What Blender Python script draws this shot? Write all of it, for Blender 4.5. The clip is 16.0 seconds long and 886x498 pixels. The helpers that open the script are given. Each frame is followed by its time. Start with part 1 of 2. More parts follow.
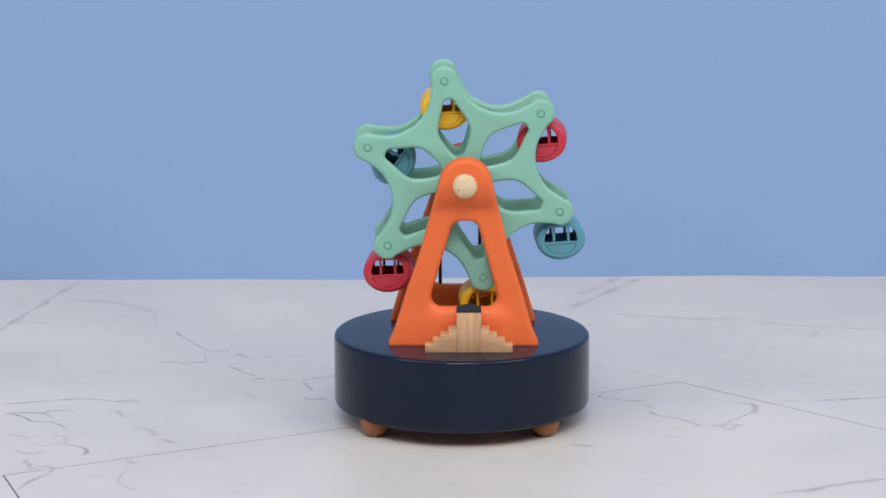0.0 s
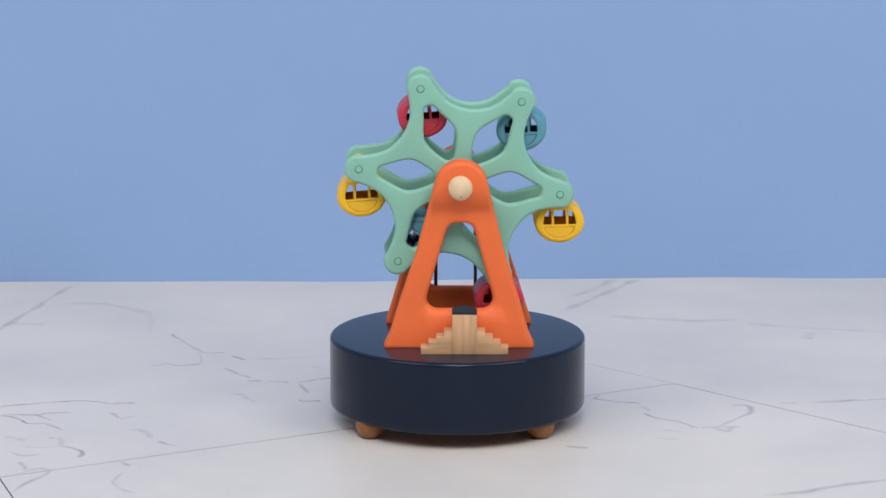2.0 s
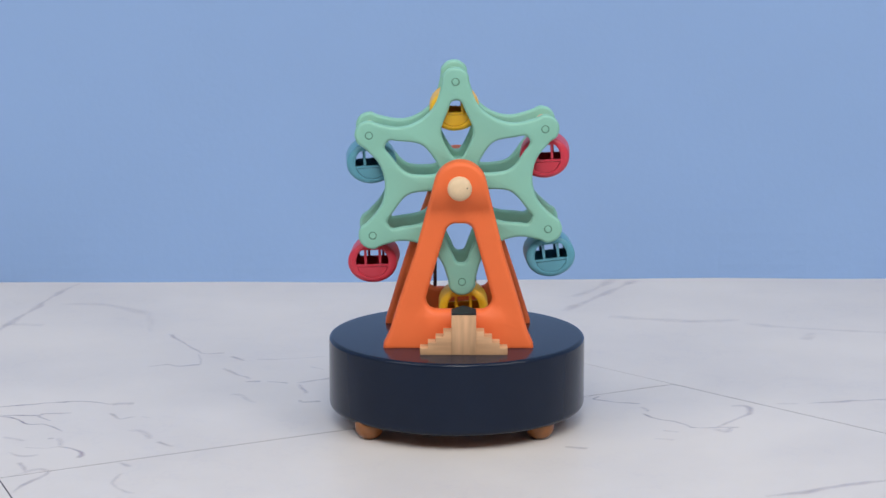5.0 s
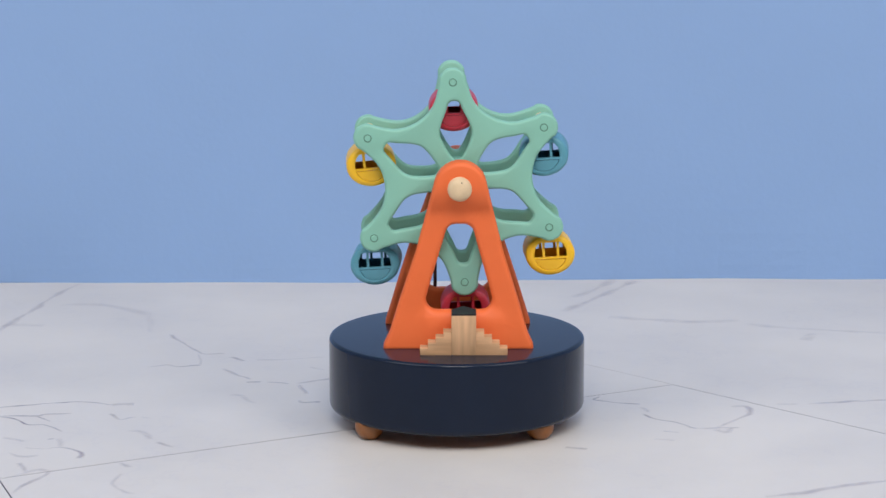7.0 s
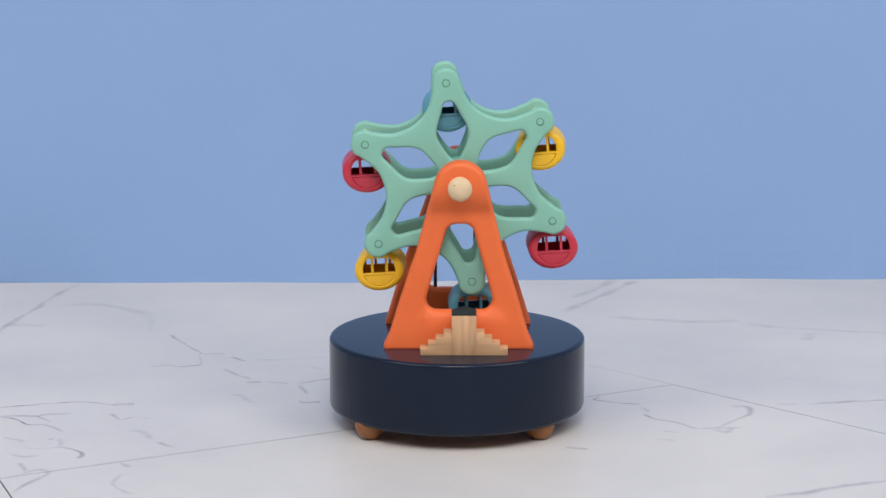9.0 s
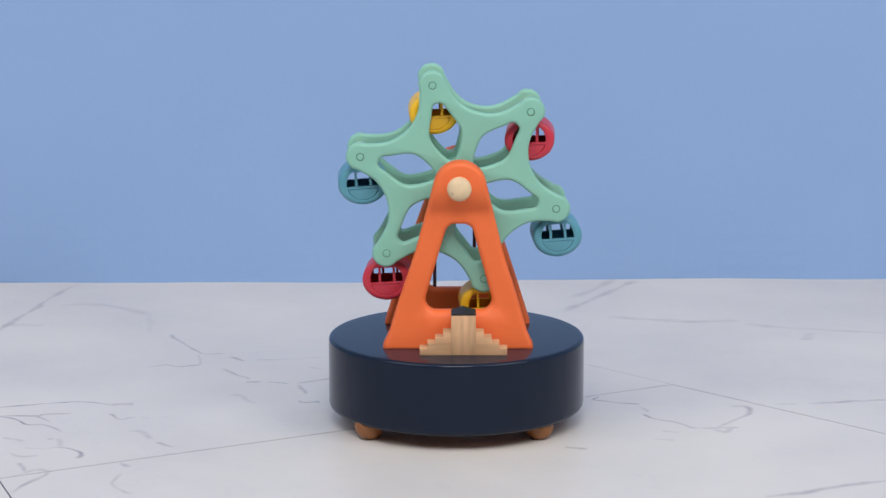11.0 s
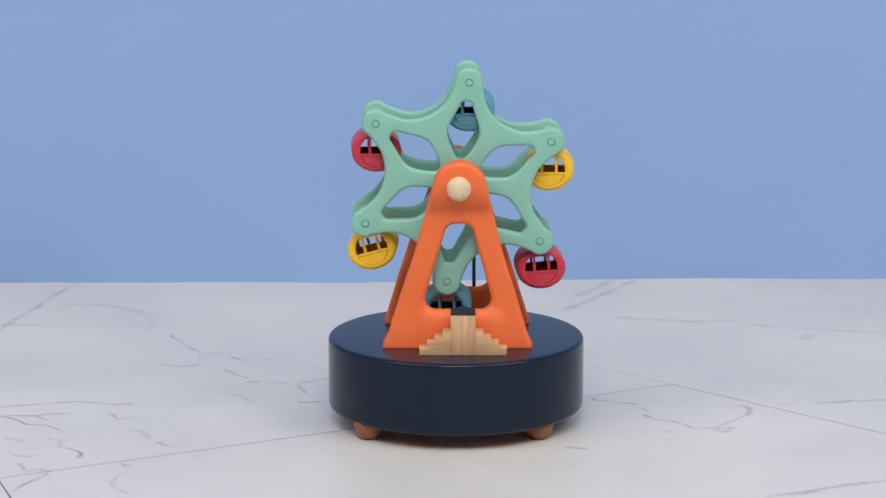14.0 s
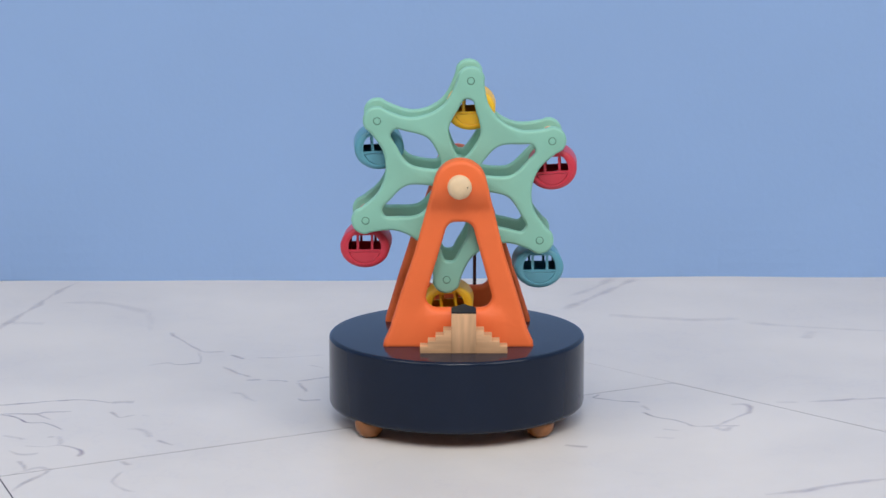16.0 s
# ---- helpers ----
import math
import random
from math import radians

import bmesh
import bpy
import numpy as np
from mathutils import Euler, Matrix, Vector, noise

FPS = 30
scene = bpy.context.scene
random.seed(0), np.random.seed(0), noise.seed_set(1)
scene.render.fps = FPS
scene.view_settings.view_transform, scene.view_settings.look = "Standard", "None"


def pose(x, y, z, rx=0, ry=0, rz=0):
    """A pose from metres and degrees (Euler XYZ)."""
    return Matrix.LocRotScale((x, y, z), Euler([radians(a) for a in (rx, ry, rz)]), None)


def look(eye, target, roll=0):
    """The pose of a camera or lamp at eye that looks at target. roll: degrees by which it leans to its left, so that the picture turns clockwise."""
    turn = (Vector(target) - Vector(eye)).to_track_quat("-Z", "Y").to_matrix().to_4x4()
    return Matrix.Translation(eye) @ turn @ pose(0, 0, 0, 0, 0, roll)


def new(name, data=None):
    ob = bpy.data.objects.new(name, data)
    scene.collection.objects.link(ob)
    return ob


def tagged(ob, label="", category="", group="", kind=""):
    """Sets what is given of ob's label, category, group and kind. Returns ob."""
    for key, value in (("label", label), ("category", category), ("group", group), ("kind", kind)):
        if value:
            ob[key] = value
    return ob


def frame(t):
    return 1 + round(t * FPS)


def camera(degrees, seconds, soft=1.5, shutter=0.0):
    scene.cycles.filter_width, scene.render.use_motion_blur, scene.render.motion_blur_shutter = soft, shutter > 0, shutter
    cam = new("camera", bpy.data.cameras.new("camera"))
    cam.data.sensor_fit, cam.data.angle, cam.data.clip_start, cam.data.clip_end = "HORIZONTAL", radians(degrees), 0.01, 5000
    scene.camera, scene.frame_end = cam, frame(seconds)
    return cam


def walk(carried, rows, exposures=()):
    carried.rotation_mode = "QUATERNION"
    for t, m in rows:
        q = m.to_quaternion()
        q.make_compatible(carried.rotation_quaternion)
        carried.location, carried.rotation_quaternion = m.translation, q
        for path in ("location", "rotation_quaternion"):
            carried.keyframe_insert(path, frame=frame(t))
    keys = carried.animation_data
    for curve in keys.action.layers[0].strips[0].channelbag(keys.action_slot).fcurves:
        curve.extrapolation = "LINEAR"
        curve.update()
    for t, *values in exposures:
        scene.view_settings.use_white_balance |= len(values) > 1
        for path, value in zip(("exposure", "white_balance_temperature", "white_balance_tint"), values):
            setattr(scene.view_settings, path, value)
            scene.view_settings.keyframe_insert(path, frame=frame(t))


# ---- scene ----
# ---------------------------------------------------------------- camera
LENS = 17.984
EYE = (-0.0062, -1.2293, 0.330)
TILT = 78.426
STEP = math.degrees(1 / 4954.0)

cam = camera(LENS, 16.0, soft=1.5)

# seconds, sway to the right and downwards of the picture, in 1/4954 rad
SWAY = [(0, 9.2, -3.4), (0.5, 7.6, -3.1), (1, 6.0, -1.6), (1.5, 3.8, -0.2), (2, 1.2, 0), (2.5, 0.1, 0), (3, 0, 0), (3.5, -0.1, 0.2),
        (4, -0.1, 0.6), (6.5, -0.1, 1.5), (7, -0.1, 1.8), (7.5, 0.3, 1.8), (8, 1.0, 1.8), (8.5, 0.5, 2.0), (9, 0.4, 1.9), (11.5, -0.9, 1.7),
        (12, -0.6, 1.7), (12.5, -1.5, 2.2), (13, -2.1, 2.8), (13.5, -1.8, 2.5), (14, -1.4, 1.5), (14.5, -1.0, 0.3), (15, -0.2, -1.2),
        (15.5, -0.1, -1.5), (16, -0.2, -1.7)]
walk(cam, [(t, pose(*EYE, TILT + dy * STEP, 0, dx * STEP)) for t, dx, dy in SWAY])

# ---------------------------------------------------------------- world and light
world = bpy.data.worlds.new("world")
scene.world = world
world.use_nodes = True
world.node_tree.nodes["Background"].inputs[0].default_value = (0.92, 0.95, 1.0, 1)
world.node_tree.nodes["Background"].inputs[1].default_value = 0.05


def softbox(name, size, watts, eye, target, colour):
    data = bpy.data.lights.new(name, "AREA")
    data.shape, data.size, data.energy, data.color = "SQUARE", size, watts, colour
    ob = new(name, data)
    ob.matrix_world = look(eye, target)
    return ob


softbox("side_softbox", 0.9, 7.0, (-0.95, -0.70, 1.30), (0, 0.0, 0.05), (1.0, 0.965, 0.94))
softbox("side_softbox", 0.9, 9.0, (0.95, -0.70, 1.30), (0, 0.0, 0.05), (1.0, 0.965, 0.94))
softbox("top_softbox", 0.8, 18.5, (0.0, -1.4, 1.62), (0, 0.1, 0.1), (1.0, 0.965, 0.94))
scene.view_settings.exposure = 0.19


# ---------------------------------------------------------------- materials
def material(name, colour, rough=0.5, spread=0.06, grain=60.0, bump=0.05, fine=900.0, coat=0.0, stretch=(1, 1, 1), spec=0.5):
    """Paint or wood: two scales of tone, fine relief, uneven gloss."""
    m = bpy.data.materials.new(name)
    m.use_nodes = True
    n, l = m.node_tree.nodes, m.node_tree.links
    b = n["Principled BSDF"]
    co = n.new("ShaderNodeTexCoord")
    mp = n.new("ShaderNodeMapping")
    mp.inputs["Scale"].default_value = stretch
    l.new(co.outputs["Object"], mp.inputs["Vector"])
    big, small = n.new("ShaderNodeTexNoise"), n.new("ShaderNodeTexNoise")
    for tex, s in ((big, grain), (small, fine)):
        tex.inputs["Scale"].default_value, tex.inputs["Detail"].default_value = s, 5
        l.new(mp.outputs[0], tex.inputs["Vector"])
    mix = n.new("ShaderNodeMix")
    mix.data_type = "RGBA"
    mix.inputs["A"].default_value = (*[c * (1 - spread) for c in colour], 1)
    mix.inputs["B"].default_value = (*[min(1, c * (1 + spread)) for c in colour], 1)
    l.new(big.outputs[0], mix.inputs["Factor"])
    l.new(mix.outputs["Result"], b.inputs["Base Color"])
    r = n.new("ShaderNodeMapRange")
    r.inputs["To Min"].default_value, r.inputs["To Max"].default_value = rough * 0.85, min(1, rough * 1.15)
    l.new(big.outputs[0], r.inputs["Value"])
    l.new(r.outputs[0], b.inputs["Roughness"])
    bp = n.new("ShaderNodeBump")
    bp.inputs["Strength"].default_value, bp.inputs["Distance"].default_value = bump, 0.0004
    l.new(small.outputs[0], bp.inputs["Height"])
    l.new(bp.outputs[0], b.inputs["Normal"])
    b.inputs["Coat Weight"].default_value = coat
    b.inputs["Coat Roughness"].default_value = 0.12
    b.inputs["Specular IOR Level"].default_value = spec
    return m


MINT = material("mint_paint", (0.235, 0.515, 0.415), 0.52, 0.05, 80)
# darker copy of the mint paint, for the shade round the pins
SHADEMINT = material("mint_groove_shade", (0.10, 0.24, 0.18), 0.6, 0.05, 80)
ORANGE = material("orange_paint", (0.84, 0.160, 0.040), 0.58, 0.05, 70)
NAVY = material("navy_lacquer", (0.008, 0.015, 0.034), 0.18, 0.12, 60, spec=0.22)
YELLOW = material("yellow_paint", (0.90, 0.52, 0.02), 0.4, 0.05, 120)
RED = material("red_paint", (0.56, 0.035, 0.065), 0.4, 0.06, 120)
BLUE = material("blue_paint", (0.10, 0.32, 0.42), 0.4, 0.06, 120)
BEECH = material("beech_wood", (0.62, 0.38, 0.215), 0.6, 0.42, 330, 0.2, 1500, stretch=(1, 1, 0.12))
PALE = material("pale_beech", (0.72, 0.55, 0.35), 0.55, 0.15, 300, 0.1, 1500)
HONEY = material("honey_wood", (0.27, 0.098, 0.024), 0.45, 0.45, 200, 0.1, 1200, coat=0.2)
BEECHSIDE = material("beech_side_grain", (0.60, 0.36, 0.20), 0.6, 0.50, 330, 0.2, 1500, stretch=(0.12, 1, 1))
BLACK = material("black_paint", (0.012, 0.013, 0.018), 0.5, 0.2, 120)
MAROON = material("dark_rod", (0.055, 0.014, 0.017), 0.45, 0.2, 150)
WALLBLUE = material("blue_backdrop_paint", (0.270, 0.417, 0.70), 0.85, 0.05, 9, 0.3, 240, spec=0.2)
PLAIN = material("room_paint", (0.42, 0.408, 0.396), 0.9, 0.03, 4, 0.1, 80)
DARKROOM = material("dark_unseen_wall", (0.06, 0.058, 0.056), 0.95, 0.1, 6, 0.2, 80)


def marble():
    """White printed marble: cloudy grey patches and thin faint veins."""
    m = material("white_marble", (0.70, 0.69, 0.72), 0.42, 0.0, 12, 0.03, 900)
    n, l = m.node_tree.nodes, m.node_tree.links
    b = n["Principled BSDF"]
    co = n.new("ShaderNodeNewGeometry")
    cloud, warp = n.new("ShaderNodeTexNoise"), n.new("ShaderNodeTexNoise")
    cloud.inputs["Scale"].default_value, cloud.inputs["Detail"].default_value = 11, 6
    warp.inputs["Scale"].default_value, warp.inputs["Detail"].default_value = 16, 8
    warp.inputs["Roughness"].default_value = 0.62
    for tex in (cloud, warp):
        l.new(co.outputs["Position"], tex.inputs["Vector"])
    base = n.new("ShaderNodeValToRGB")
    base.color_ramp.elements[0].position, base.color_ramp.elements[0].color = 0.30, (0.615, 0.592, 0.578, 1)
    base.color_ramp.elements[1].position, base.color_ramp.elements[1].color = 0.66, (0.70, 0.668, 0.636, 1)
    l.new(cloud.outputs[0], base.inputs[0])
    vein = n.new("ShaderNodeValToRGB")
    e = vein.color_ramp.elements
    e[0].position, e[0].color = 0.488, (0, 0, 0, 1)
    e[1].position, e[1].color = 0.512, (0, 0, 0, 1)
    mid = e.new(0.5)
    mid.color = (0.11, 0.11, 0.11, 1)
    l.new(warp.outputs[0], vein.inputs[0])
    gate = n.new("ShaderNodeMath")
    gate.operation = "MULTIPLY"
    gaten = n.new("ShaderNodeMapRange")
    gaten.inputs["From Min"].default_value, gaten.inputs["From Max"].default_value = 0.62, 0.42
    l.new(cloud.outputs[0], gaten.inputs["Value"])
    l.new(gaten.outputs[0], gate.inputs[0])
    l.new(vein.outputs[0], gate.inputs[1])
    mix = n.new("ShaderNodeMix")
    mix.data_type = "RGBA"
    mix.inputs["B"].default_value = (0.40, 0.39, 0.48, 1)
    l.new(gate.outputs[0], mix.inputs["Factor"])
    l.new(base.outputs[0], mix.inputs["A"])
    l.new(mix.outputs["Result"], b.inputs["Base Color"])
    return m


MARBLE = marble()
JOINT = material("joint_grey", (0.09, 0.085, 0.11), 0.8, 0.1, 60)


def vein_material():
    """Thin grey-violet vein ink that fades out at its edges and ends."""
    m = material("marble_vein", (0.30, 0.25, 0.38), 0.45, 0.15, 90)
    n, l = m.node_tree.nodes, m.node_tree.links
    at, cl, mul, mix = n.new("ShaderNodeAttribute"), n.new("ShaderNodeTexNoise"), n.new("ShaderNodeMath"), n.new("ShaderNodeMixShader")
    at.attribute_name = "ink"
    geo, rng = n.new("ShaderNodeNewGeometry"), n.new("ShaderNodeMapRange")
    l.new(geo.outputs["Position"], cl.inputs["Vector"])
    cl.inputs["Scale"].default_value, cl.inputs["Detail"].default_value = 140, 4
    rng.inputs["From Min"].default_value, rng.inputs["From Max"].default_value = 0.35, 0.65
    rng.inputs["To Min"].default_value, rng.inputs["To Max"].default_value = 0.42, 0.88
    l.new(cl.outputs[0], rng.inputs["Value"])
    mul.operation = "MULTIPLY"
    l.new(at.outputs["Fac"], mul.inputs[0])
    l.new(rng.outputs[0], mul.inputs[1])
    l.new(mul.outputs[0], mix.inputs[0])
    l.new(n.new("ShaderNodeBsdfTransparent").outputs[0], mix.inputs[1])
    l.new(n["Principled BSDF"].outputs[0], mix.inputs[2])
    l.new(mix.outputs[0], n["Material Output"].inputs["Surface"])
    return m


VEIN = vein_material()


# ---------------------------------------------------------------- mesh helpers
def link(name, me, mat, parent=None, label="", angle=35):
    me.materials.clear()
    me.materials.append(mat)
    if angle:
        me.shade_smooth()
        me.set_sharp_from_angle(angle=radians(angle))
    ob = new(name, me)
    ob.parent = parent
    if label:
        ob["label"] = label
    return ob


def part(name, bm, mat, parent=None, label="", angle=35):
    bmesh.ops.recalc_face_normals(bm, faces=bm.faces)
    me = bpy.data.meshes.new(name)
    bm.to_mesh(me)
    bm.free()
    return link(name, me, mat, parent, label, angle)


def plate(loops, y0, y1, bevel, steps=3):
    """A solid plate whose outline (and holes) lie in x and z, from depth y0 to y1, with rounded edges."""
    cu = bpy.data.curves.new("outline", "CURVE")
    cu.dimensions, cu.fill_mode = "2D", "BOTH"
    cu.extrude, cu.bevel_depth, cu.bevel_resolution, cu.offset = (y1 - y0) / 2 - bevel, bevel, steps, -bevel
    for i, loop in enumerate(loops):
        area = sum(a[0] * b[1] - b[0] * a[1] for a, b in zip(loop, loop[1:] + loop[:1]))
        if (area > 0) != (i == 0):
            loop = loop[::-1]
        s = cu.splines.new("POLY")
        s.points.add(len(loop) - 1)
        for p, (x, z) in zip(s.points, loop):
            p.co = (x, z, 0, 1)
        s.use_cyclic_u = True
    ob = new("outline", cu)
    dg = bpy.context.evaluated_depsgraph_get()
    me = bpy.data.meshes.new_from_object(ob.evaluated_get(dg))
    bpy.data.objects.remove(ob)
    bpy.data.curves.remove(cu)
    me.transform(Matrix(((1, 0, 0, 0), (0, 0, -1, (y0 + y1) / 2), (0, 1, 0, 0), (0, 0, 0, 1))))
    bm = bmesh.new()
    bm.from_mesh(me)
    bpy.data.meshes.remove(me)
    bmesh.ops.remove_doubles(bm, verts=bm.verts, dist=1e-6)
    return bm


def smooth_loop(points, n=6, tension=0.5):
    """A closed smooth line through the points."""
    out = []
    for i in range(len(points)):
        p0, p1, p2, p3 = (Vector(points[(i + k) % len(points)]) for k in (-1, 0, 1, 2))
        for j in range(n):
            t = j / n
            m1, m2 = (p2 - p0) * tension, (p3 - p1) * tension
            v = (2 * t**3 - 3 * t**2 + 1) * p1 + (t**3 - 2 * t**2 + t) * m1 + (3 * t**2 - 2 * t**3) * p2 + (t**3 - t**2) * m2
            out.append((v.x, v.y))
    return out


def rounded(points, radii, n=8):
    """A closed polygon with its corners rounded by the radii."""
    out = []
    for i, (p, r) in enumerate(zip(points, radii)):
        p, a, b = Vector(p), Vector(points[i - 1]), Vector(points[(i + 1) % len(points)])
        u, v = (a - p).normalized(), (b - p).normalized()
        half = u.angle(v) / 2
        d = r / math.tan(half)
        c = p + (u + v).normalized() * (r / math.sin(half))
        s, e = p + u * d - c, p + v * d - c
        turn = s.angle(e)
        for j in range(n + 1):
            k = j / n
            w = (s * math.sin((1 - k) * turn) + e * math.sin(k * turn)) / math.sin(turn)
            out.append((c.x + w.x, c.y + w.y))
    return out


def lathe(profile, segs=64, axis="z"):
    """A turned body from (radius, height) pairs."""
    bm = bmesh.new()
    rings = []
    for r, h in profile:
        ring = []
        for i in range(segs if r > 1e-7 else 1):
            a = 2 * math.pi * i / segs
            co = (r * math.cos(a), r * math.sin(a), h) if axis == "z" else (r * math.cos(a), h, r * math.sin(a))
            ring.append(bm.verts.new(co))
        rings.append(ring)
    for a, b in zip(rings, rings[1:]):
        for i in range(segs):
            q = [a[i % len(a)], a[(i + 1) % len(a)], b[(i + 1) % len(b)], b[i % len(b)]]
            q = list(dict.fromkeys(q))
            if len(q) > 2:
                bm.faces.new(q)
    return bm


def fillet(r0, h0, r, a0, a1, n=6):
    """Arc points about (r0, h0)."""
    return [(r0 + r * math.cos(radians(a0 + (a1 - a0) * i / n)), h0 + r * math.sin(radians(a0 + (a1 - a0) * i / n))) for i in range(n + 1)]


def block(x0, x1, y0, y1, z0, z1, bevel=0.0):
    bm = bmesh.new()
    bmesh.ops.create_cube(bm, size=1, matrix=Matrix.Translation(((x0 + x1) / 2, (y0 + y1) / 2, (z0 + z1) / 2)) @ Matrix.Diagonal((x1 - x0, y1 - y0, z1 - z0, 1)))
    if bevel:
        bmesh.ops.bevel(bm, geom=bm.edges[:], offset=bevel, segments=2, profile=0.5, affect="EDGES")
    return bm


def moved(bm, m):
    bm.transform(m)
    return bm


# ---------------------------------------------------------------- room
def room():
    bm = bmesh.new()
    rows = []
    for z in (-0.03, 0.0, 0.008, 0.016, 0.026, 0.04, 0.06, 0.5, 1.9):
        row = []
        for i in range(131):
            x = -1.6 + 3.2 * i / 130
            wave = 0.0022 * math.sin(19 * x - 0.35) + 0.0012 * math.sin(47 * x + 1.0)
            row.append(bm.verts.new((x, 0.2962 + 0.030 * x + wave * max(0, 1 - z / 0.06) ** 2, z)))
        rows.append(row)
    rear = [[bm.verts.new((v.co.x, 0.36, v.co.z)) for v in (r[0], r[-1])] for r in (rows[0], rows[-1])]
    for a, b in zip(rows, rows[1:]):
        for i in range(130):
            bm.faces.new((a[i], a[i + 1], b[i + 1], b[i]))
    bm.faces.new((rear[0][0], rear[1][0], rear[1][1], rear[0][1]))
    tagged(part("wall_back", bm, WALLBLUE, angle=0), "matt blue painted backdrop wall", "wall", kind="structure")
    # unseen side walls and ceiling, added to close the room and bounce light
    tagged(part("wall_left", block(-1.62, -1.6, -2.6, 0.36, -0.6, 1.9), PLAIN), "plain pale wall", "wall", kind="structure")
    tagged(part("wall_right", block(1.6, 1.62, -2.6, 0.36, -0.6, 1.9), PLAIN), "plain pale wall", "wall", kind="structure")
    # added out of view and kept dark, so the shadow under the base stays deep
    tagged(part("wall_behind", block(-1.6, 1.6, -2.62, -2.6, -0.6, 1.9), DARKROOM), "unseen dark wall behind the camera", "wall", kind="structure")
    tagged(part("ceiling", block(-1.62, 1.62, -2.62, 0.36, 1.9, 1.92), PLAIN), "plain pale ceiling", "ceiling", kind="structure")


def clip(poly, p, q, keep, gap):
    """The part of a polygon on one side of the line p-q, set back from it by half the gap."""
    (px, py), (qx, qy) = p, q
    nx, ny = -(qy - py), qx - px
    k = keep / math.hypot(nx, ny)
    side = [((x - px) * nx + (y - py) * ny) * k - gap / 2 for x, y in poly]
    out = []
    for i, (a, sa) in enumerate(zip(poly, side)):
        b, sb = poly[(i + 1) % len(poly)], side[(i + 1) % len(poly)]
        if sa >= 0:
            out.append(a)
        if (sa >= 0) != (sb >= 0):
            t = sa / (sa - sb)
            out.append((a[0] + (b[0] - a[0]) * t, a[1] + (b[1] - a[1]) * t))
    return out


def slab(poly, parent, top=0.0, thick=0.003):
    bm = bmesh.new()
    low = [bm.verts.new((x, y, top - thick)) for x, y in poly]
    high = [bm.verts.new((x, y, top)) for x, y in poly]
    bm.faces.new(high)
    bm.faces.new(low[::-1])
    for i in range(len(poly)):
        j = (i + 1) % len(poly)
        bm.faces.new((low[i], low[j], high[j], high[i]))
    return part("marble_tile", bm, MARBLE, parent, angle=0)


def table():
    """Marble board in large cut pieces, with thin dark joints."""
    board = tagged(part("floor", block(-1.595, 1.595, -2.595, 0.26, -0.02, -0.00012), JOINT, angle=0),
                   "white marble board with grey veins and thin joints", "tabletop", kind="structure")
    far = [(1.595, 0.3465), (-1.595, 0.2508)]
    whole = [(-1.595, -2.595), (1.595, -2.595)] + far
    corner, a0 = (0.1021, 0.0623), (-0.1704, -0.0843)
    b1, b2 = (0.0636, 0.1031), (0.1907, -0.0254)
    gap = 0.0007
    east = clip(whole, b1, b2, 1, gap)
    west = clip(whole, b1, b2, -1, gap)
    south = clip(west, a0, corner, -1, gap)
    north = clip(clip(whole, (b1[0] + 0.00025, b1[1] + 0.00025), b2, -1, gap), a0, corner, 1, gap)
    s0, s1 = (-0.1922, -0.0988), (-0.1830, -0.1252)
    pieces = [east, clip(south, s0, s1, 1, gap), clip(south, s0, s1, -1, gap), north]
    for p in pieces:
        slab(p, board)
    return board


def trail(board, width, ink, *places):
    """One wandering vein on the board through a few places, in millimetres, soft at its edges and ends."""
    pts = [Vector(p) for p in places]
    line = []
    for i in range(len(pts) - 1):
        p0, p1, p2, p3 = pts[max(0, i - 1)], pts[i], pts[i + 1], pts[min(len(pts) - 1, i + 2)]
        n = max(4, int((p2 - p1).length / 1.2))
        for j in range(n + (i == len(pts) - 2)):
            t = j / n
            m1, m2 = (p2 - p0) * 0.5, (p3 - p1) * 0.5
            line.append((2 * t**3 - 3 * t**2 + 1) * p1 + (t**3 - 2 * t**2 + t) * m1 + (3 * t**2 - 2 * t**3) * p2 + (t**3 - t**2) * m2)
    bm = bmesh.new()
    layer = bm.verts.layers.float.new("ink")
    rows, last = [], len(line) - 1
    for i, p in enumerate(line):
        d = line[min(last, i + 1)] - line[max(0, i - 1)]
        side = Vector((-d.y, d.x)).normalized()
        t = i / last
        p = p + side * 0.8 * noise.noise(Vector((p.x * 0.16, p.y * 0.16, 3.1)))
        swell = noise.noise(Vector((p.x * 0.07, p.y * 0.07, 7.7)))
        half = 0.85 * width * (1.0 + 0.7 * swell)
        row = []
        for k, e in ((-1, 0.0), (-0.35, 0.75), (0, 1.0), (0.35, 0.75), (1, 0.0)):
            q = p + side * half * k
            v = bm.verts.new((q.x / 1000, q.y / 1000, 0.00012))
            v[layer] = e * ink * (0.85 + 0.4 * swell) * min(1, 0.35 + t * 4, 0.35 + (1 - t) * 4)
            row.append(v)
        rows.append(row)
    for r, q in zip(rows, rows[1:]):
        for k in range(4):
            bm.faces.new((r[k], r[k + 1], q[k + 1], q[k]))
    part("marble_vein", bm, VEIN, board, angle=0)


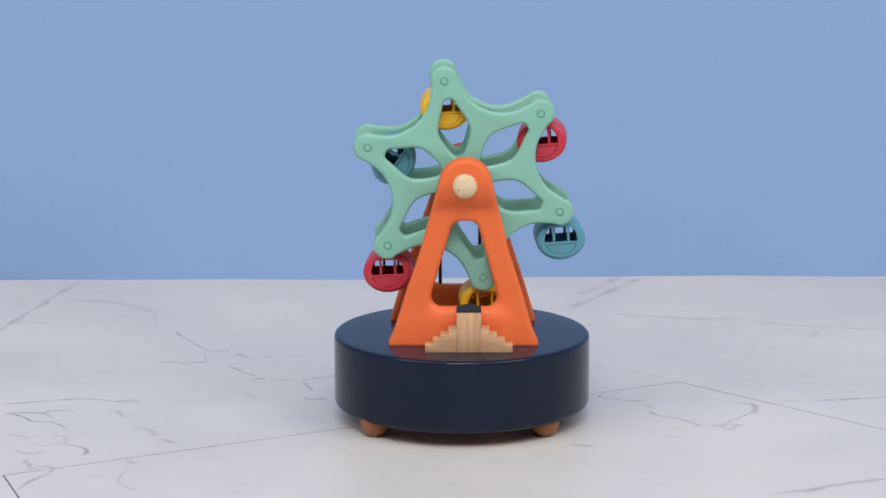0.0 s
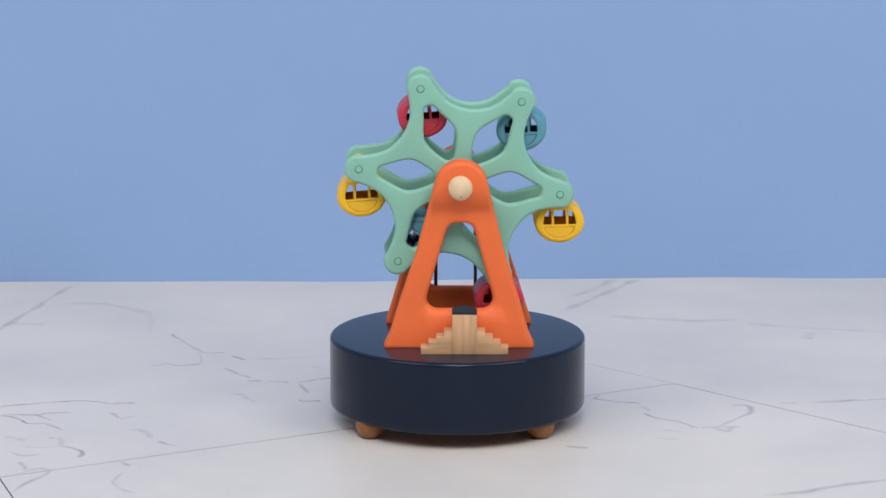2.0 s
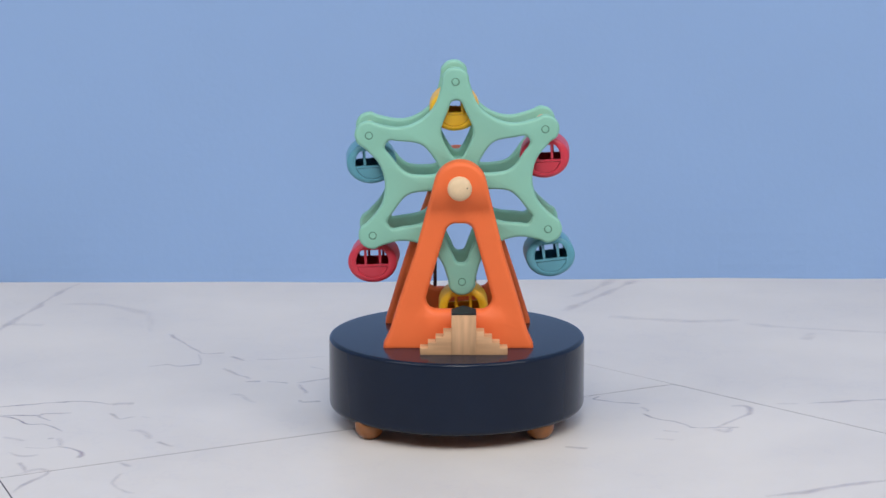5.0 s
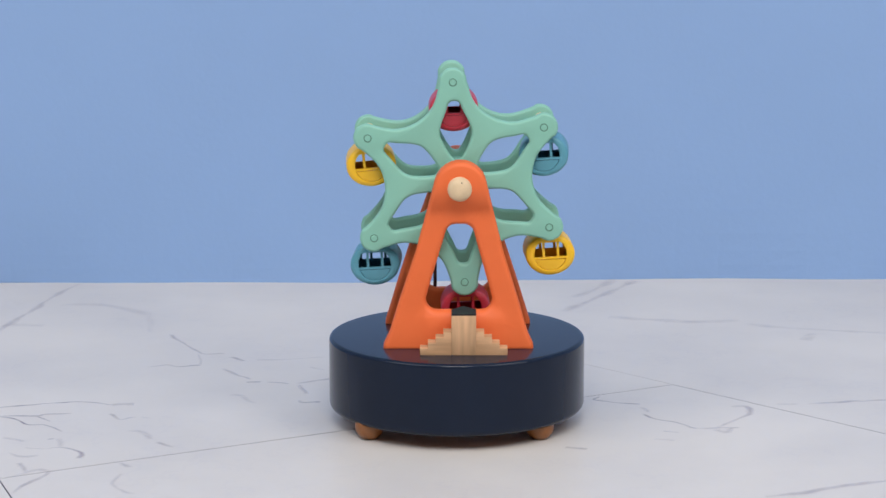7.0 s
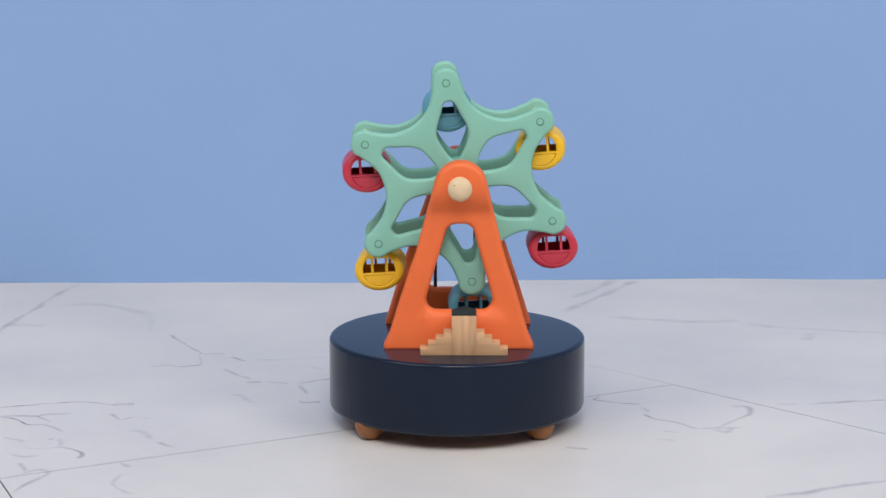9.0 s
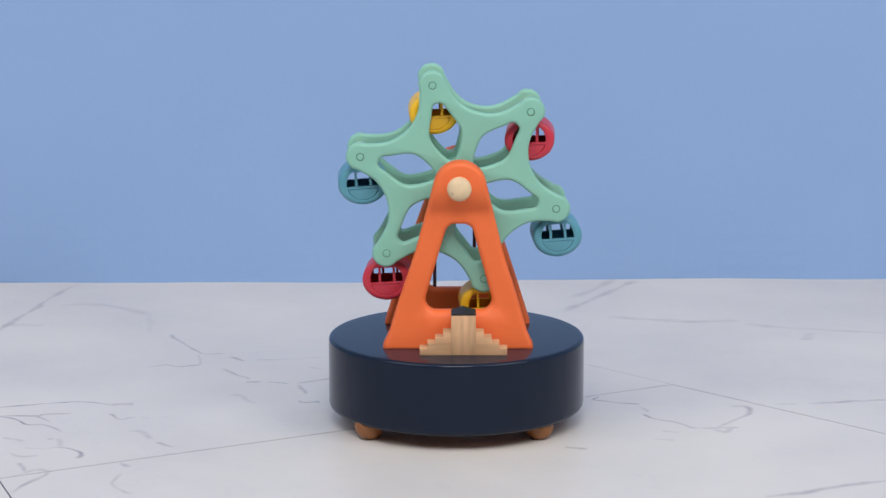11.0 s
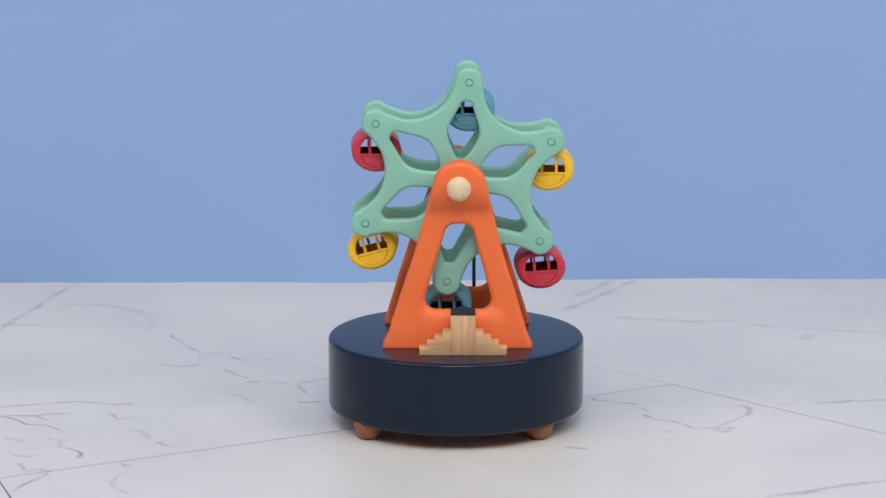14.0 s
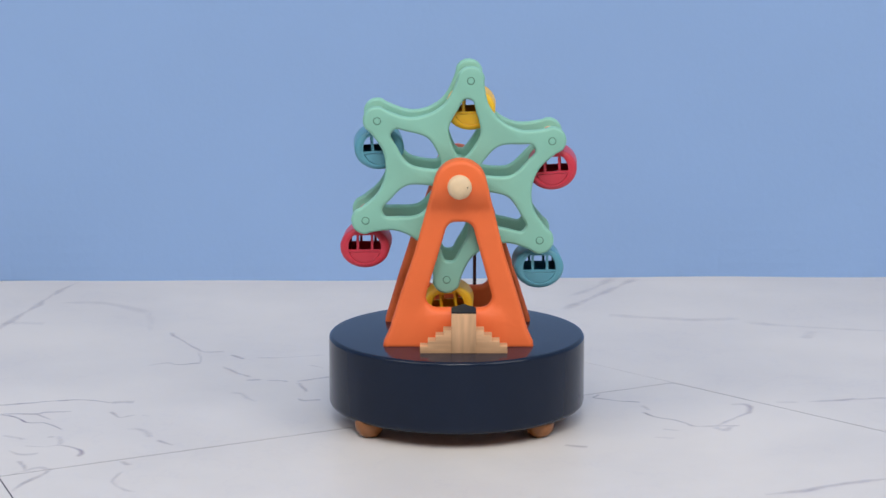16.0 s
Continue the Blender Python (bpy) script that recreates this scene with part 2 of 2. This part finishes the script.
def veins(board):
    trail(board, 1.3, 0.75, (-211, 20), (-198, 24), (-186, 28), (-173, 30), (-160, 25))
    trail(board, 3, 0.3, (-160, 25), (-154, 26), (-149, 26))
    trail(board, 1.2, 0.6, (-208, 5), (-191, 5), (-188, 8), (-176, 9))
    trail(board, 1, 0.5, (-191, 5), (-187, -1), (-184, -5))
    trail(board, 1.3, 0.85, (-208, 4), (-201, 0), (-195, -9), (-191, -11), (-185, -11), (-176, -22))
    trail(board, 1.8, 0.75, (-181, -35), (-178, -34))
    trail(board, 1.6, 0.7, (-179, -51), (-174, -48), (-168, -51), (-163, -58), (-163, -66))
    trail(board, 3, 0.25, (-176, -33), (-173, -48))
    trail(board, 1.5, 0.3, (-189, -49), (-179, -51))
    trail(board, 2, 0.25, (-201, -32), (-194, -36), (-191, -39))
    trail(board, 1.8, 0.25, (-195, -57), (-188, -63), (-181, -61))
    trail(board, 2.0, 0.32, (-188, -73), (-185, -80), (-183, -87))
    trail(board, 2.2, 0.3, (-188, -95), (-182, -87), (-177, -83), (-173, -87))
    trail(board, 1.9, 0.42, (-172, -85), (-176, -97), (-180, -104), (-184, -119))
    trail(board, 1.6, 0.45, (-158, 9), (-153, -1), (-150, 0), (-146, 3))
    trail(board, 1.5, 0.2, (-143, 3), (-139, 1))
    trail(board, 2.5, 0.2, (-147, -22), (-141, -22), (-135, -35))
    trail(board, 2, 0.4, (-132, -40), (-124, -48))
    trail(board, 2, 0.3, (-144, -73), (-140, -80))
    trail(board, 2, 0.25, (-142, -89), (-144, -104), (-137, -117), (-133, -119))
    trail(board, 1.6, 0.8, (-150, 97), (-141, 101), (-136, 98), (-125, 101))
    trail(board, 1, 0.2, (-125, 101), (-126, 115), (-128, 123))
    trail(board, 1.8, 0.5, (-146, 166), (-138, 148), (-129, 130), (-125, 124), (-115, 125))
    trail(board, 1.8, 0.5, (-111, 118), (-104, 109))
    trail(board, 1.6, 0.25, (-98, 112), (-86, 112), (-64, 118))
    trail(board, 1.6, 0.35, (-113, 94), (-106, 82), (-98, 73))
    trail(board, 1.8, 0.6, (-100, 67), (-93, 68))
    trail(board, 1.4, 0.8, (-90, 67), (-84, 66), (-80, 64))
    trail(board, 1.8, 0.4, (-76, 65), (-70, 68), (-59, 75))
    trail(board, 1.6, 0.4, (-75, 62), (-72, 52), (-70, 45))
    trail(board, 1.5, 0.5, (-73, 33), (-71, 29), (-63, 30))
    trail(board, 1.5, 0.25, (-71, 97), (-64, 91))
    trail(board, 2, 0.22, (-106, 43), (-100, 41), (-97, 32), (-93, 28))
    trail(board, 5, 0.17, (-212, 235), (-189, 235), (-173, 223), (-161, 211))
    trail(board, 3, 0.08, (-161, 211), (-156, 169))
    trail(board, 5, 0.15, (-231, 188), (-213, 186))
    trail(board, 1.2, 0.8, (67, 40), (64, 34), (70, 31), (76, 28), (85, 26))
    trail(board, 1.6, 0.3, (85, 20), (88, 12))
    trail(board, 1.4, 0.7, (85, 8), (90, 0), (101, -8), (105, -15))
    trail(board, 1.2, 1.0, (104, -15), (108, -16))
    trail(board, 2, 0.4, (108, -16), (117, -16), (127, -15))
    trail(board, 2.2, 0.4, (117, -15), (125, -4), (133, 7), (135, 17), (133, 22), (127, 21))
    trail(board, 3, 0.3, (115, -18), (120, -23), (123, -16))
    trail(board, 1.4, 0.3, (92, -21), (99, -24))
    trail(board, 2, 0.2, (87, -35), (96, -37))
    trail(board, 1.8, 0.3, (47, -48), (57, -51))
    trail(board, 2.2, 0.45, (163, 26), (171, 28), (184, 31), (202, 34))
    trail(board, 2, 0.2, (148, 26), (158, 26))
    trail(board, 3, 0.38, (126, -123), (142, -118), (157, -109), (172, -103), (187, -97))
    trail(board, 4, 0.28, (58, 219), (71, 242), (83, 263), (101, 297))
    trail(board, 5, 0.24, (64, 253), (78, 275), (89, 300))
    trail(board, 4.5, 0.2, (81, 206), (102, 200), (125, 195), (149, 198))
    trail(board, 4.5, 0.17, (153, 192), (157, 187), (182, 178), (223, 169))
    trail(board, 5, 0.2, (177, 153), (184, 169))
    trail(board, 3.0, 0.35, (-238, 157), (-230, 199), (-224, 222), (-217, 259), (-208, 288))


# ---------------------------------------------------------------- the toy
HUB = Vector((0.0004, 0.0, 0.1118))
ARM = 0.0447
MID = 0.0


def star_outline(waist):
    pts = []
    for k in range(6):
        a = math.pi / 3 * k
        c = (ARM * math.cos(a), ARM * math.sin(a))
        for s in (-100, -65, -30, 0, 30, 65, 100):
            b = a + radians(s)
            pts.append((c[0] + 0.0063 * math.cos(b), c[1] + 0.0063 * math.sin(b)))
        for da, r in ((13, 0.0374 - waist / 2), (20, 0.0339 - waist), (30, 0.0325 - waist), (40, 0.0339 - waist), (47, 0.0374 - waist / 2)):
            b = a + radians(da)
            pts.append((r * math.cos(b), r * math.sin(b)))
    return smooth_loop(pts, 5)


def star_hole(k):
    a = math.pi / 3 * k
    shape = [(0.0363, 0), (0.0355, 0.0022), (0.0315, 0.0039), (0.0262, 0.0062), (0.0222, 0.0070), (0.0185, 0.0061), (0.0135, 0.0036), (0.0108, 0.0016), (0.0103, 0)]
    pts = shape + [(r, -w) for r, w in shape[-2:0:-1]]
    ca, sa = math.cos(a), math.sin(a)
    return smooth_loop([(r * ca - w * sa, r * sa + w * ca) for r, w in pts], 4)


def star(name, y0, y1, parent, waist=0.0):
    return part(name, plate([star_outline(waist)] + [star_hole(k) for k in range(6)], y0, y1, 0.0014, 3), MINT, parent, angle=50)


def support(name, parent, front):
    """One A-shaped side: boss round the axle, thin middle, flared foot."""
    hz, foot = 0.1116, 0.0384
    boss_r = 0.0116 if front else 0.0094
    arc = [(boss_r * math.cos(radians(a)), hz + boss_r * math.sin(radians(a))) for a in range(14, 167, 8)]
    outer = [(0.0137, 0.1044), (0.0195, 0.0817), (0.0259, 0.0620), (0.0305, 0.0466), (0.0330, 0.0412), (0.0333, foot)]
    if not front:
        outer = [(0.0120, 0.1044)] + [(x + 0.0008, z) for x, z in outer[1:-2]] + outer[-2:]
    loop = [(x, z) for x, z in outer[::-1]] + arc + [(-x, z) for x, z in outer]
    hole = rounded([(0.0162, 0.0563), (0.0052, 0.0950), (-0.0052, 0.0950), (-0.0162, 0.0563)], [0.0050, 0.0047, 0.0047, 0.0050])
    bm = plate([loop, hole], -0.0038, 0.0038, 0.0020, 5)
    cuts = [((0, 0, 0.041 + 0.0025 * i), (0, 0, 1)) for i in range(33)] + [((-0.030 + 0.003 * i, 0, 0), (1, 0, 0)) for i in range(21)]
    for co, no in cuts:
        bmesh.ops.bisect_plane(bm, geom=bm.verts[:] + bm.edges[:] + bm.faces[:], plane_co=co, plane_no=no)
    for v in bm.verts:
        if v.co.y < 0.001:
            k = min(1, (0.001 - v.co.y) / 0.003)
            x, z = v.co.x, v.co.z
            boss = min(1, max(0, (z - 0.1005) / 0.0125))
            boss = boss * (2 - boss)
            flare = max(0, min(1, (0.057 - z) / 0.0175))
            v.co.y += k * (0.0018 * (1 - flare) - 0.0050 * boss)
            if front:
                side = min(1, max(0, (0.0215 - abs(x - 0.0022)) / 0.0075))
                rise = min(1, max(0, (0.0590 - z) / 0.0075))
                v.co.y -= k * 0.0016 * side * side * (3 - 2 * side) * rise * rise * (3 - 2 * rise)
    turn = 1 if front else -1
    for v in bm.verts:
        v.co.x += (0.0008 if front else -0.0004) * (v.co.z - foot) / (hz - foot)
    m = Matrix.Translation((0.0006, MID - turn * 0.0242, 0)) @ Matrix.Diagonal((1, turn, 1, 1))
    return part(name, moved(bm, m), ORANGE, parent, angle=60)


HANG, INSET, DEEP = 0.0135, 0.0002, 0.0205
WIDE, TALL = 0.0110, 0.0093


def drum_loop(e, n=72):
    """The oval of a cabin, set in by e."""
    return [((WIDE - e) * math.cos(2 * math.pi * i / n), (TALL - e) * math.sin(2 * math.pi * i / n)) for i in range(n)]


def drum(parent, colour, label):
    """The open shell of a cabin, with rounded rims."""
    half, rim = DEEP / 2, 0.0020
    rings = [(drum_loop(0.0018), -half + 0.0006)]
    for side in (-1, 1):
        for i in range(7):
            a = radians(15 * i if side < 0 else 90 - 15 * i)
            e = rim * (1 - math.sin(a))
            rings.append((drum_loop(e), side * (half - rim + rim * math.cos(a))))
    rings += [(rings[0][0], half - 0.0006), rings[0]]
    bm = bmesh.new()
    rows = [[bm.verts.new((x, y, z - HANG)) for x, z in loop] for loop, y in rings[:-1]]
    for p, q in zip(rows, rows[1:] + rows[:1]):
        for i in range(len(p)):
            j = (i + 1) % len(p)
            bm.faces.new((p[i], p[j], q[j], q[i]))
    return part("cabin", bm, colour, parent, label)


def cabin_sheet(y0, y1, colour, parent, name):
    """One oval end of a cabin: window above, inset panel below."""
    end_loop = drum_loop(0.0016)
    low = math.degrees(math.asin(0.0011 / 0.0072))
    up = [(0.0072 * math.cos(radians(-low + (180 + 2 * low) * i / 30)), 0.0072 * math.sin(radians(-low + (180 + 2 * low) * i / 30))) for i in range(31)]
    down = [(0.0072 * math.cos(radians(188 + low + (164 - 2 * low) * i / 30)), 0.0072 * math.sin(radians(188 + low + (164 - 2 * low) * i / 30))) for i in range(31)]
    up = [(x, min(z, 0.0054) + INSET) for x, z in up]
    down = [(x, z + INSET) for x, z in down]
    front = name == "front_panel"
    end = part(name, plate([end_loop, up, down] if front else [end_loop, up], y0, y1, 0.00025, 1), colour, parent)
    inner = [(x * 0.965, (z + 0.005 - INSET) * 0.945 - 0.005 + INSET) for x, z in down]
    if front:
        part("inset_panel", plate([inner], y0 + 0.0002, y1, 0.0002, 1), colour, end)
    for x in (-0.0030, 0.0034):
        part("window_bar", block(x - 0.00055, x + 0.00055, y0 + 0.0002, y1 - 0.0002, INSET - 0.0013, INSET + 0.0056), colour, end)
    return end


def cabin(colour, parent, word):
    """A drum-shaped cabin that hangs from a pin; its origin is the pin."""
    ob = drum(parent, colour, word + " drum-shaped wooden gondola cabin")
    for y0, y1, name in ((-DEEP / 2 - 0.0001, -DEEP / 2 + 0.0013, "front_panel"), (DEEP / 2 - 0.0013, DEEP / 2 + 0.0001, "back_panel")):
        end = cabin_sheet(y0, y1, colour, ob, name)
        for o in (end, *end.children):
            o.data.transform(Matrix.Translation((0, 0, -HANG)))
    lug = plate([rounded([(-0.0045, -0.0065), (0.0045, -0.0065), (0.0026, 0.0034), (-0.0026, 0.0034)], [0.0004, 0.0004, 0.0020, 0.0020])], -0.004, 0.004, 0.0004, 1)
    part("hanger", lug, colour, ob)
    return ob


def staircase(parent):
    """Centre block with four steps on either side and a black pointed platform."""
    x0, z0, y0 = 0.0029, 0.0395, -0.0408
    part("stair_block", block(x0 - 0.0054, x0 + 0.0054, y0, -0.0272, z0, z0 + 0.0178, 0.0003), BEECH, parent, "pale beech centre block")
    plan = [(-0.0054, y0 + 0.0002), (0.0054, y0 + 0.0002), (0.0054, -0.0315), (0, -0.0245), (-0.0054, -0.0315)]
    bm = bmesh.new()
    low, high = ([bm.verts.new((x0 + x, y, z0 + h)) for x, y in plan] for h in (0.0179, 0.0186))
    bm.faces.new(low)
    bm.faces.new(high)
    for i in range(5):
        bm.faces.new((low[i - 1], low[i], high[i], high[i - 1]))
    part("platform", bm, BLACK, parent, "black pointed platform")
    for side in (-1, 1):
        loop = [(0.0053, 0.0)]
        for i in range(4):
            top = 0.0103 - 0.00245 * i
            loop += [(0.0053 if i == 0 else 0.0055 + 0.0034 * i, top), (0.0055 + 0.0034 * (i + 1), top)]
        loop.append((loop[-1][0], 0.0))
        flight = plate([[(side * x, z) for x, z in loop]], y0 + 0.0004, -0.0325, 0.00012, 1)
        part("stair_flight", moved(flight, Matrix.Translation((x0, 0, z0))), BEECHSIDE, parent, "carved wooden side steps")


COLOURS = [(BLUE, "teal-blue"), (RED, "red"), (YELLOW, "yellow")]
toy = tagged(new("ferris_wheel_toy"), "painted wooden ferris wheel music box on a navy base", "toy")
wheel = None
cabins = []


def build_toy():
    global wheel
    top, low, r = 0.0395, 0.0068, 0.0575
    part("base", lathe([(0, low)] + fillet(r - 0.0028, low + 0.0028, 0.0028, -90, 0) + fillet(r - 0.0018, top - 0.0018, 0.0018, 0, 90, 8) + [(0, top)], 128), NAVY, toy, "glossy navy-blue round wooden base", 40)
    # unseen wood disc, added to bounce warm light into the shadow below
    part("base_underside", lathe([(0, low - 0.0003), (0.053, low - 0.0003), (0.053, low + 0.001), (0, low + 0.001)], 96), HONEY, toy, "unseen bare wood underside that warms the shadow")
    ball = [(0, 0)] + fillet(0.0018, 0.0062, 0.0062 * 0.999, -89, 20, 12) + [(0.0018, 0.0085), (0, 0.0085)]
    ball = [(max(0, x * (0.0065 / 0.0080)), max(0, z)) for x, z in ball]
    for x, y in ((-0.0386, -0.0330), (0.0365, -0.0330), (-0.0386, 0.0330), (0.0365, 0.0330)):
        ob = part("ball_foot", lathe(ball, 32), HONEY, toy, "honey-coloured wooden ball foot")
        ob.location = (x, y, 0)
    support("front_frame", toy, True)
    support("back_frame", toy, False)
    for x in (-0.0098, 0.0083):
        ob = part("rod", lathe([(0, 0.055), (0.0008, 0.055), (0.0008, 0.088), (0, 0.088)], 12), MAROON, toy, "thin dark upright rod")
        ob.location = (x, MID + 0.0242, 0)
    staircase(toy)
    wheel = part("wheel", lathe([(0, -0.0300), (0.0050, -0.0300), (0.0050, -0.0180), (0.0075, -0.0178), (0.0075, 0.0178), (0.0050, 0.0180), (0.0050, 0.0300), (0, 0.0300)], 32, "y"), MINT, toy, "mint-green double star wheel")
    for s in (-1, 1):
        cap = lathe([(0, -0.0022), (0.002, -0.0021), (0.0039, -0.0016), (0.0049, -0.0008), (0.0053, 0.0002), (0.0053, 0.005), (0, 0.004)], 40, "y")
        ob = part("axle_cap", moved(cap, Matrix.Diagonal((1, -s, 1, 1))), PALE, wheel, "pale round wooden axle end")
        ob.location = (0, s * 0.0335, 0)
    speck = part("speck", lathe([(0, -0.0001), (0.0003, 0), (0.0003, 0.0006), (0, 0.0006)], 10, "y"), BLACK, wheel)
    speck.location = (0.0033 * math.cos(radians(-138)), -0.0353, 0.0033 * math.sin(radians(-138)))
    star("front_star", -0.0172, -0.0128, wheel)
    back = star("back_star", 0.0099, 0.0143, wheel, 0.0007)
    back.scale = (0.993, 1, 0.993)
    for k in range(6):
        a = math.pi / 3 * k
        pin = lathe([(0, -0.01745), (0.0012, -0.01745), (0.0014, -0.0172), (0.0014, 0.0172), (0.0013, 0.01745), (0, 0.01745)], 20, "y")
        ob = part("pin", pin, MINT, wheel)
        ob.location = (ARM * math.cos(a), 0, ARM * math.sin(a))
        shaft = part("pin_shaft", lathe([(0, -0.0130), (0.0026, -0.0130), (0.0026, 0.0108), (0, 0.0108)], 16, "y"), PALE, wheel, "bare wooden dowel")
        shaft.location = ob.location
        # flat dark ring on the face: painted shade of the groove round the pin
        ring = lathe([(0.0014, -0.01725), (0.0018, -0.01728), (0.0018, -0.0170), (0.0014, -0.0170), (0.0014, -0.01725)], 24, "y")
        ob = part("pin_groove", ring, SHADEMINT, wheel)
        ob.location = (ARM * math.cos(a), 0, ARM * math.sin(a))
        colour, word = COLOURS[k % 3]
        cabins.append(cabin(colour, toy, word))


room()
veins(table())
build_toy()

# ---------------------------------------------------------------- what moves
# seconds and degrees of the wheel's first arm
TURN = [(0, -18.9), (0.5, -0.2), (1, 17.9), (1.5, 36.7), (2, 52.5), (2.5, 68.6), (3, 85.9), (3.5, 102.8), (4, 120.7), (4.2, 127.3), (6.3, 191.7), (6.5, 197.9),
        (7, 213.4), (7.5, 229.6), (8, 245.6), (8.5, 261.4), (9, 277.4), (9.2, 283.7), (11.3, 354.9), (11.5, 361.6), (12, 380.4), (12.5, 398.5), (13, 413.0),
        (13.5, 428.1), (14, 443.8), (14.5, 459.7), (15, 474.8), (15.5, 489.3), (16, 503.2)]
# the lean of each cabin from the plumb line: seconds, degrees
LEAN = [
    [(0, 3), (8, 4), (16, 3)],
    [(0, 6), (1.5, 5), (3, 2), (8, 3), (14.5, 0), (16, 1)],
    [(0, 3), (2, 5), (3, 8), (4, 5), (8, 3), (8.5, 5), (12, 3), (13, 9), (14.5, 17), (15.3, 12), (16, 6)],
    None,
    [(0, 3), (8, 3), (14.5, 4), (16, 4)],
    [(0, 3), (3.5, -1), (4.2, -3), (6.5, 5), (9, 4), (12, 1), (14.5, 0), (16, 2)],
]
# one blue cabin sticks to its pin, goes over the top, and swings out
LEAN[3] = [(0, 57), (0.5, 82), (1, 104), (1.5, 126), (2, 140), (2.5, 154), (3, 172), (3.5, 199), (3.6, 208), (3.7, 227), (3.75, 285), (3.8, 379), (3.85, 432),
           (3.9, 453), (3.95, 390), (4.0, 298), (4.05, 300), (4.1, 343), (4.15, 385), (4.2, 402)]
LEAN[3] += [(4.2 + i / 30, 362 + 40 * math.exp(-i / 14) * math.cos(2 * math.pi * i / 7.6)) for i in range(1, 54)] + [(7, 364), (7.5, 366), (9, 364), (11, 364), (16, 360)]


# the axle's small turn about the plumb line, and the most that a cabin wags about it, in degrees
YAW = 1.2
WAG = 3.0


def between(rows, t):
    """A smooth value between the rows."""
    i = max(0, min(len(rows) - 2, sum(r[0] <= t for r in rows) - 1))

    def slope(j):
        a, b = rows[max(0, j - 1)], rows[min(len(rows) - 1, j + 1)]
        return (b[1] - a[1]) / (b[0] - a[0])

    (t0, v0), (t1, v1) = rows[i], rows[i + 1]
    h, u = t1 - t0, (t - t0) / (t1 - t0)
    return (2 * u**3 - 3 * u**2 + 1) * v0 + (u**3 - 2 * u**2 + u) * h * slope(i) + (3 * u**2 - 2 * u**3) * v1 + (u**3 - u**2) * h * slope(i + 1)


def motions():
    times = [i / 10 for i in range(161)]
    walk(wheel, [(t, pose(HUB.x, MID, HUB.z, 0, -between(TURN, t), YAW)) for t in times])
    for k, ob in enumerate(cabins):
        rows = []
        if k == 3:
            times = [i / 30 for i in range(481)]
        else:
            times = [i / 10 for i in range(161)]
        for t in times:
            a = radians(between(TURN, t) + 60 * k)
            rows.append((t, pose(HUB.x + ARM * math.cos(a), MID - 0.0011, HUB.z + ARM * math.sin(a), 0, -between(LEAN[k], t), -WAG * math.tanh(2.5 * math.sin(2 * a)))))
        walk(ob, rows)


motions()
